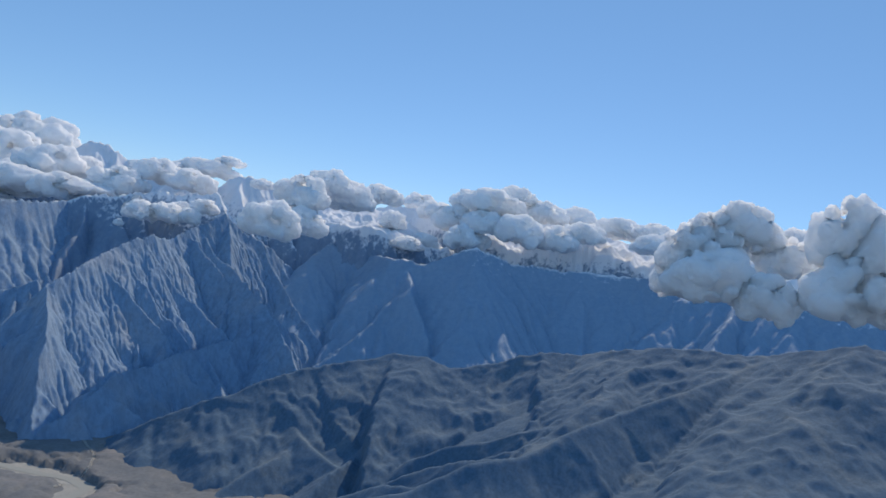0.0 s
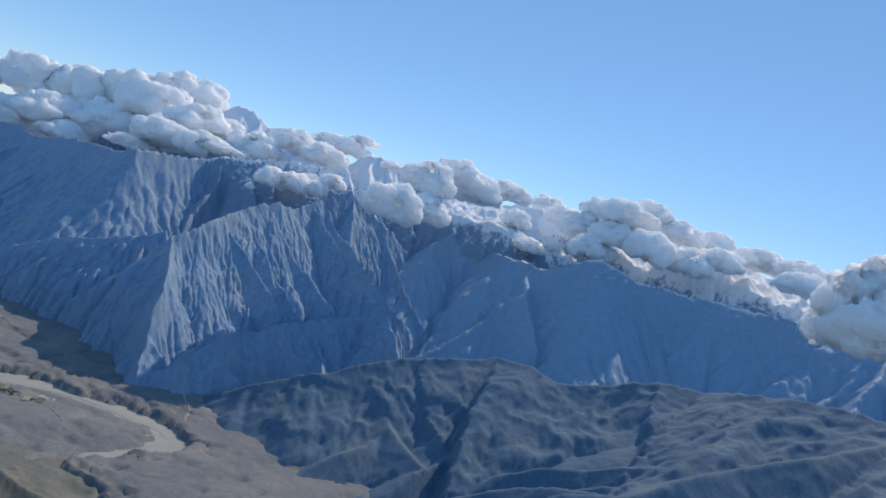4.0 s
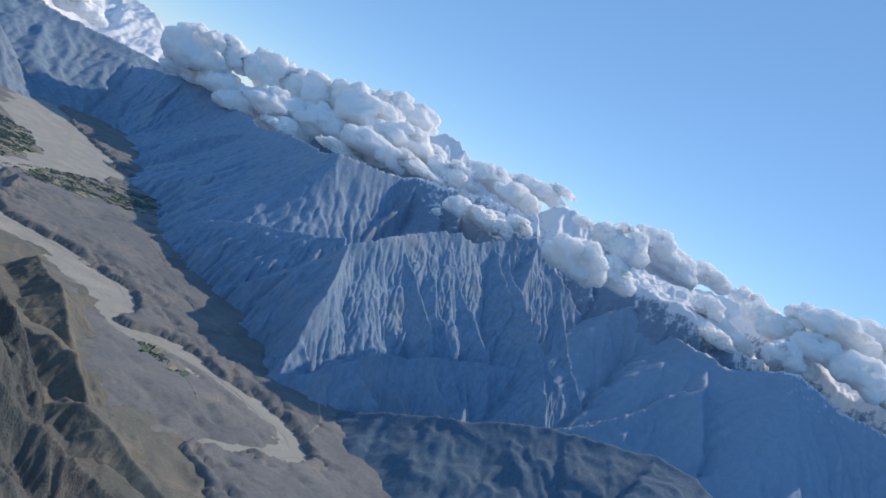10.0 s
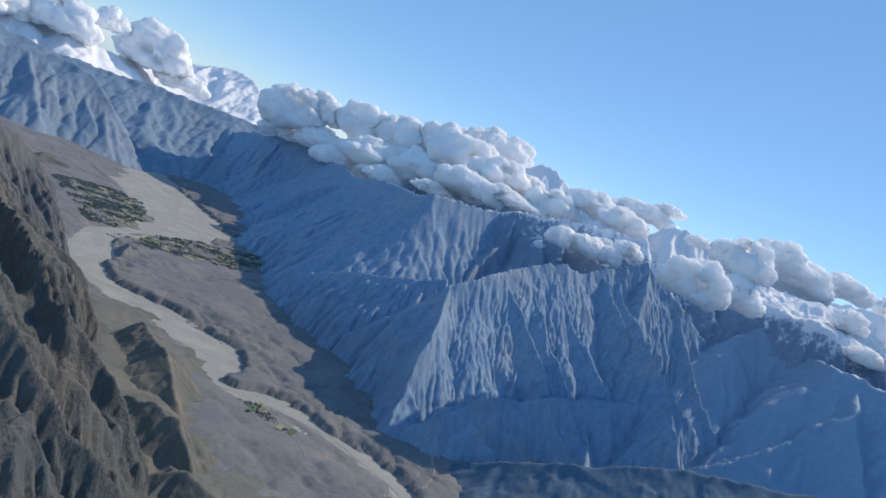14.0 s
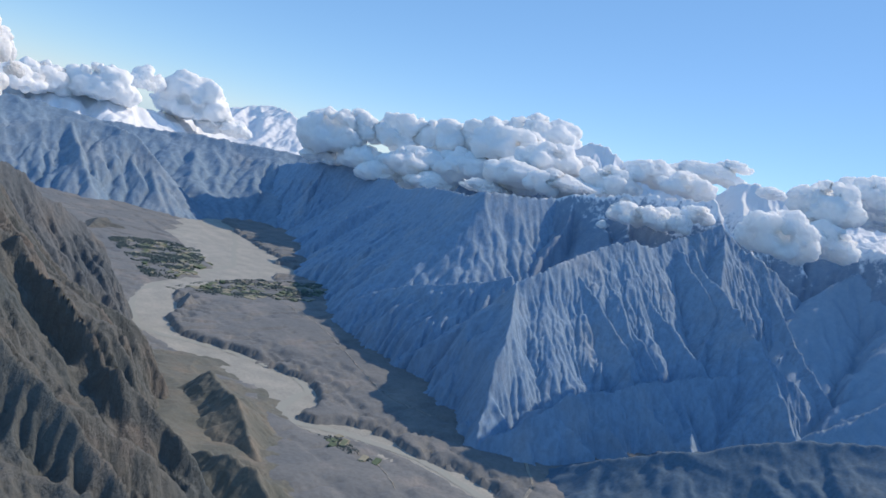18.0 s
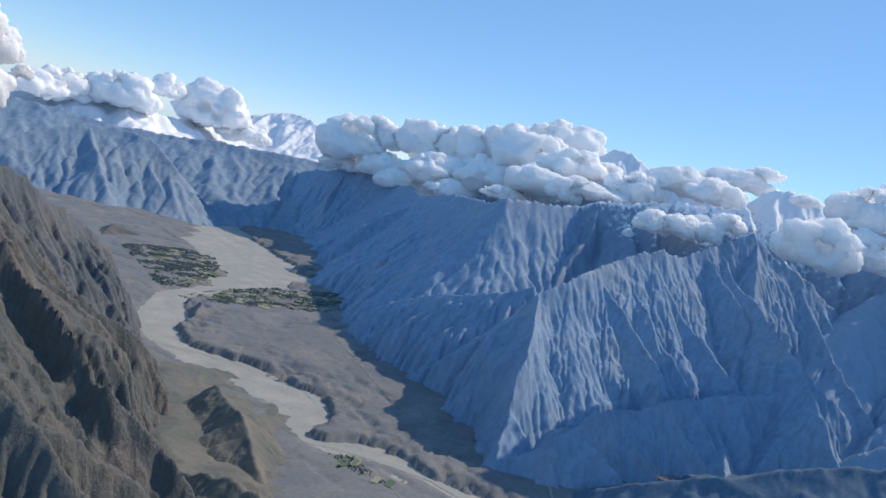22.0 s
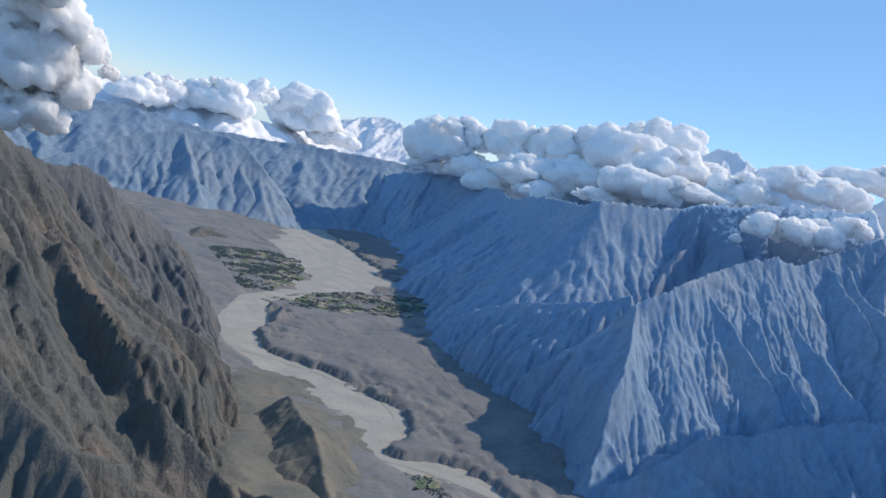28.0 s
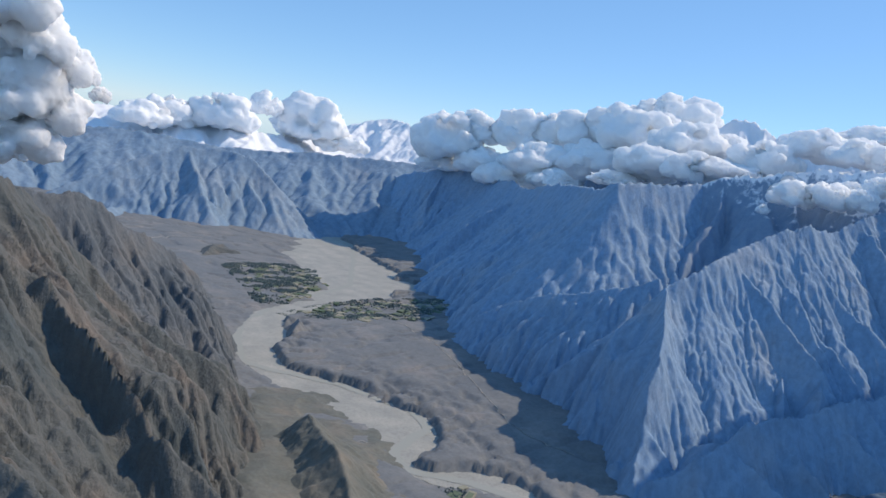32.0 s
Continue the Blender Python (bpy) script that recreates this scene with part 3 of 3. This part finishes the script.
vp.inputs["Subsurface Weight"].default_value, vp.inputs["Subsurface Scale"].default_value = 1.0, 45.0
vp.inputs["Subsurface Radius"].default_value = (1.0, 1.0, 1.0)

ball = bmesh.new()
bmesh.ops.create_icosphere(ball, subdivisions=2, radius=1)
ball.verts.ensure_lookup_table()
BALL_V = np.array([v.co for v in ball.verts])
BALL_F = np.array([[v.index for v in f.verts] for f in ball.faces])
ball.free()


def billow(name, size, depth):
    tex = bpy.data.textures.new(name, "CLOUDS")
    tex.noise_scale, tex.noise_depth, tex.noise_type = size, depth, "SOFT_NOISE"
    return tex


def cloud(x, y, z, wide, tall, seed, grain=0.05):
    """Heaped puffs on a flatter base, fused and roughened at three sizes."""
    rng = np.random.default_rng(seed)
    deep = wide * 0.75
    co, fa = [], []
    for i in range(95):
        if i < 5:
            c = np.array([(i - 2) * 0.27, rng.normal(0, 0.06), -0.12 + 0.1 * (i % 2)]); r = 0.46
        else:
            a, u = rng.uniform(0, 2 * math.pi), rng.uniform(-0.6, 1.0)
            q = math.sqrt(max(0.0, 1 - u * u)) * rng.uniform(0.7, 1.0)
            c = np.array([q * math.cos(a) * 0.76, q * math.sin(a) * 0.76, u * 0.68]); r = rng.uniform(0.18, 0.36) if i < 30 else rng.uniform(0.08, 0.17)
            c = c * (1.0 if i < 30 else rng.uniform(1.0, 1.22))
        fa.append(BALL_F + len(co) * len(BALL_V))
        co.append((c + BALL_V * r) * (wide, deep, tall))
    size = (wide + tall) / 2
    ob = mesh_object("cloud", np.concatenate(co), np.concatenate(fa), VAPOUR)
    ob.location = (x, y, z)
    ob.rotation_euler = (0, 0, rng.uniform(-0.5, 0.5) + math.atan2(-x, y))
    m = ob.modifiers.new("fuse", "REMESH")
    m.mode, m.voxel_size, m.use_smooth_shade = "VOXEL", size * grain, True
    for cell, force in ((0.55, 0.22), (0.26, 0.13), (0.12, 0.09), (0.055, 0.05)):
        d = ob.modifiers.new("billow", "DISPLACE")
        d.texture, d.texture_coords = billow("billow", size * cell, 2), "GLOBAL"
        d.strength, d.mid_level = size * force, 0.5
    soft = ob.modifiers.new("soften", "SMOOTH")
    soft.factor, soft.iterations = 0.5, 1
    return tagged(ob, "white heaped cumulus cloud with grey shaded base", "cloud", "clouds over the mountains")


CLOUDS = {
    "left_bank": [(211, 985, 354, 60, 52), (244, 1014, 317, 52, 50), (229, 1027, 266, 62, 60), (285, 1028, 291, 30, 34), (271, 1040, 242, 46, 44), (241, 1043, 206, 54, 40), (311, 1053, 288, 18, 20), (328, 1050, 268, 14, 12), (983, 2915, 233, 122, 77), (1155, 2856, 258, 142, 97), (1361, 2944, 323, 75, 64), (1557, 2940, 285, 176, 127), (1681, 2872, 221, 132, 55), (875, 2869, 212, 122, 61)],
    "main_bank": [(1393, 1766, 299, 109, 88), (1452, 1718, 335, 75, 63), (1522, 1601, 350, 98, 77), (1580, 1487, 363, 109, 73), (1634, 1365, 390, 112, 80), (1676, 1243, 430, 124, 74), (1454, 1446, 275, 110, 52), (1436, 1230, 289, 114, 48), (1416, 1064, 317, 88, 45), (1442, 954, 361, 69, 35)],
    "low_bank": [(1448, 1669, 250, 89, 50), (1467, 1545, 259, 71, 49), (1535, 1361, 304, 82, 55), (1449, 1560, 221, 100, 43), (1435, 1350, 236, 92, 34), (1274, 1050, 265, 66, 22), (1309, 1007, 291, 55, 29), (1410, 1803, 228, 77, 34), (1504, 1183, 372, 128, 71), (1363, 968, 358, 88, 45), (1266, 969, 307, 85, 36)],
    "front_bank": [(1237, 871, 306, 51, 35), (1331, 795, 341, 63, 42), (1403, 740, 378, 61, 34), (1236, 688, 289, 48, 29), (1249, 606, 298, 43, 26), (1360, 644, 366, 56, 34), (1531, 233, 329, 44, 29), (1502, 146, 327, 39, 26), (1545, 85, 394, 60, 40), (1548, -1, 410, 55, 40), (1470, 29, 350, 38, 25), (1351, 304, 384, 49, 34), (1174, 355, 332, 53, 39)],
    "mid_bank": [(1276, 845, 312, 81, 24), (1353, 796, 340, 63, 33), (1496, 781, 384, 84, 36), (1558, 703, 413, 86, 27), (1575, 657, 441, 40, 16), (1165, 644, 286, 37, 26), (1171, 597, 291, 35, 26), (1175, 552, 292, 22, 21), (1213, 544, 315, 32, 21), (1112, 655, 261, 10, 9), (1397, 503, 389, 30, 14)],
    "right_bank": [(1010, 343, 307, 54, 41), (1136, 333, 370, 56, 39), (1225, 308, 400, 49, 34), (1103, 313, 314, 51, 33), (1312, 292, 390, 69, 35), (1404, 241, 409, 53, 29), (1420, 170, 317, 40, 20), (1491, 222, 363, 35, 28), (1391, 56, 348, 39, 34), (1508, 3, 441, 76, 35), (1433, -64, 383, 57, 44), (1471, -146, 381, 54, 38), (1506, -206, 406, 58, 32), (1574, -299, 432, 80, 34), (1483, -358, 431, 52, 29), (1582, 134, 405, 53, 29), (1585, 59, 445, 60, 31), (1587, -43, 474, 56, 27), (1589, -116, 442, 63, 34), (1664, -201, 448, 71, 33), (1655, 188, 427, 50, 25), (1471, 18, 390, 56, 34), (1404, -360, 398, 66, 29)],
    "near_bank": [(538, -240, 359, 31, 28), (541, -283, 364, 28, 26), (540, -208, 313, 20, 25), (538, -263, 373, 33, 28), (621, -345, 372, 29, 21), (536, -218, 339, 29, 35), (515, -241, 319, 46, 36), (494, -284, 308, 30, 28), (533, -311, 347, 31, 26), (478, -335, 370, 35, 43), (463, -340, 324, 45, 40), (448, -368, 343, 52, 57)],
}
for bank, rows in CLOUDS.items():
    for k, row in enumerate(rows):
        cloud(*row, seed=len(bank) * 100 + k, grain=0.038 if math.hypot(row[0], row[1]) < 1200 else 0.05)


# ---- trees and fields ----
def woods(name, label, corners, count, size, seed):
    """Countless small tree clumps over a patch of the valley floor."""
    rng = np.random.default_rng(seed)
    poly = np.array(corners, float)
    poly = poly.mean(0) + 1.18 * (poly - poly.mean(0))
    lo, hi = poly.min(0), poly.max(0)
    p = rng.uniform(lo, hi, (count * 6, 2))
    inside = np.zeros(len(p), bool)
    for a, b in zip(poly, np.roll(poly, -1, 0)):
        hit = ((a[1] > p[:, 1]) != (b[1] > p[:, 1])) & (p[:, 0] < (b[0] - a[0]) * (p[:, 1] - a[1]) / (b[1] - a[1] + 1e-9) + a[0])
        inside ^= hit
    dense = fbm(p[:, 0] / 30, p[:, 1] / 18, 4, seed) > rng.uniform(0.4, 0.6, len(p))
    p = p[inside & dense][:count]
    z = ground_height(p[:, 0], p[:, 1])
    spike = np.array([(0, 0, 1.5), (0.6, 0, 0.7), (-0.3, 0.55, 0.8), (-0.35, -0.5, 0.6), (0.35, 0.1, 0), (-0.2, 0.3, 0), (-0.2, -0.3, 0)])
    tri = np.array([(0, 1, 2), (0, 2, 3), (0, 3, 1), (1, 5, 2), (1, 4, 5), (2, 6, 3), (2, 5, 6), (3, 4, 1), (3, 6, 4)])
    turn, big = rng.uniform(0, 6.3, len(p)), rng.uniform(0.5, 1.3, len(p)) * size
    c, s = np.cos(turn), np.sin(turn)
    v = np.stack([spike[None, :, 0] * c[:, None] - spike[None, :, 1] * s[:, None], spike[None, :, 0] * s[:, None] + spike[None, :, 1] * c[:, None], np.repeat(spike[None, :, 2], len(p), 0)], -1)
    v = v * big[:, None, None] + np.c_[p, z - 0.2][:, None, :]
    f = tri[None] + 7 * np.arange(len(p))[:, None, None]
    return tagged(mesh_object(name, v.reshape(-1, 3), f.reshape(-1, 3), LEAF, False), label, "trees", kind="stuff")


woods("village_trees", "dark green village trees and orchards on the far bank", [(626, 1334), (699, 1386), (817, 1393), (767, 1278), (649, 1140), (604, 1143), (615, 1233)], 6500, 1.7, 5)
woods("village_trees", "dark green trees and small fields across the valley floor", [(625, 1073), (703, 1118), (812, 1123), (974, 1106), (815, 990), (705, 992), (657, 1012)], 5200, 1.5, 6)
woods("hillside_trees", "green strip of trees along a stream", [(365, 615), (380, 600), (402, 566), (424, 540), (415, 532), (392, 556)], 500, 1.2, 7)
woods("riverside_trees", "patches of green bushes on the river plain", [(500, 535), (520, 530), (515, 475), (500, 478)], 260, 1.1, 8)


def fields(name, label, corners, count, seed):
    """Small walled plots, pale stubble and green crops, among the trees."""
    rng = np.random.default_rng(seed)
    poly = np.array(corners, float)
    lo, hi = poly.min(0), poly.max(0)
    p = rng.uniform(lo, hi, (count * 4, 2))
    inside = np.zeros(len(p), bool)
    for a, b in zip(poly, np.roll(poly, -1, 0)):
        inside ^= ((a[1] > p[:, 1]) != (b[1] > p[:, 1])) & (p[:, 0] < (b[0] - a[0]) * (p[:, 1] - a[1]) / (b[1] - a[1] + 1e-9) + a[0])
    p = p[inside][:count]
    co, fa = [], []
    for k, (x, y) in enumerate(p):
        turn, w, d = rng.normal(0.5, 0.15), rng.uniform(3, 9), rng.uniform(2, 5)
        c, t = math.cos(turn), math.sin(turn)
        ring = [(x + a * w * c - b * d * t, y + a * w * t + b * d * c) for a, b in ((-1, -1), (1, -1), (1, 1), (-1, 1))]
        ring = np.array(ring)
        z = ground_height(ring[:, 0], ring[:, 1]).max() + 0.25 + 0.002 * k
        co += [(*q, z) for q in ring] + [(*q, z - 3) for q in ring]
        o = 8 * k
        fa += [(o, o + 1, o + 2, o + 3)] + [(o + i, o + 4 + i, o + 4 + (i + 1) % 4, o + (i + 1) % 4) for i in range(4)]
    return tagged(mesh_object(name, co, fa, CROPS, False), label, "fields", kind="stuff")


CROPS, cn, cl, cp = material("field_plots")
isle = cn.new("ShaderNodeNewGeometry")
crop = ramp(cn, cl, isle.outputs["Random Per Island"], [(0.1, (0.10, 0.15, 0.09)), (0.45, (0.20, 0.23, 0.15)), (0.8, (0.36, 0.34, 0.26))])
cl.new(mix(cn, cl, 0.5, crop, ramp(cn, cl, noise_node(cn, cl, 0.5, 5), [(0.3, (0.5, 0.5, 0.5)), (0.7, (1, 1, 1))]), "MULTIPLY"), cp.inputs["Base Color"])
cp.inputs["Roughness"].default_value = 0.9
fields("village_fields", "pale stubble and green plots among the village trees", [(626, 1334), (699, 1386), (830, 1400), (800, 1278), (670, 1130), (604, 1143), (615, 1233)], 130, 15)
fields("village_fields", "small green and pale plots across the valley floor", [(625, 1073), (703, 1118), (812, 1123), (974, 1106), (815, 980), (705, 982), (657, 1012)], 150, 16)
fields("river_fields", "small green plots beside the river", [(495, 540), (525, 535), (520, 470), (495, 472)], 10, 18)

# ---- tracks ----
DUST = rock("dusty_track", (0.40, 0.39, 0.36), (0.46, 0.45, 0.41), (0.52, 0.49, 0.45), 0.2, 0.9, 0.0, 0.2)


def track(label, pts, half):
    """A dirt track that follows the ground."""
    ob = ribbon("dirt_track", pts, [half] * len(pts), DUST, 0.0, 5, 3.0)
    co = np.zeros(len(ob.data.vertices) * 3, np.float32)
    ob.data.vertices.foreach_get("co", co)
    co = co.reshape(-1, 3)
    co[:, 2] = ground_height(co[:, 0].astype(float), co[:, 1].astype(float)) + 0.35
    ob.data.vertices.foreach_set("co", co.ravel())
    ob.data.update()
    return tagged(ob, label, "track", kind="structure")
track("pale dirt track across the gravel bench", [(709, 1012), (745, 966), (735, 880), (704, 760), (660, 640), (645, 590), (660, 530)], 0.7)
track("pale dirt track on the far valley floor", [(549, 1549), (608, 1600), (685, 1619)], 1.4)
track("pale dirt track along the near river bank", [(441, 603), (486, 640), (500, 560), (520, 480), (500, 420)], 0.6)
bed = track("pale stream bed out of a side gorge", [(549, 361), (571, 361), (596, 357), (621, 362), (650, 376), (674, 405), (705, 425), (760, 415)], 1.6)
bed.name = "stream"
bed["category"] = "stream"
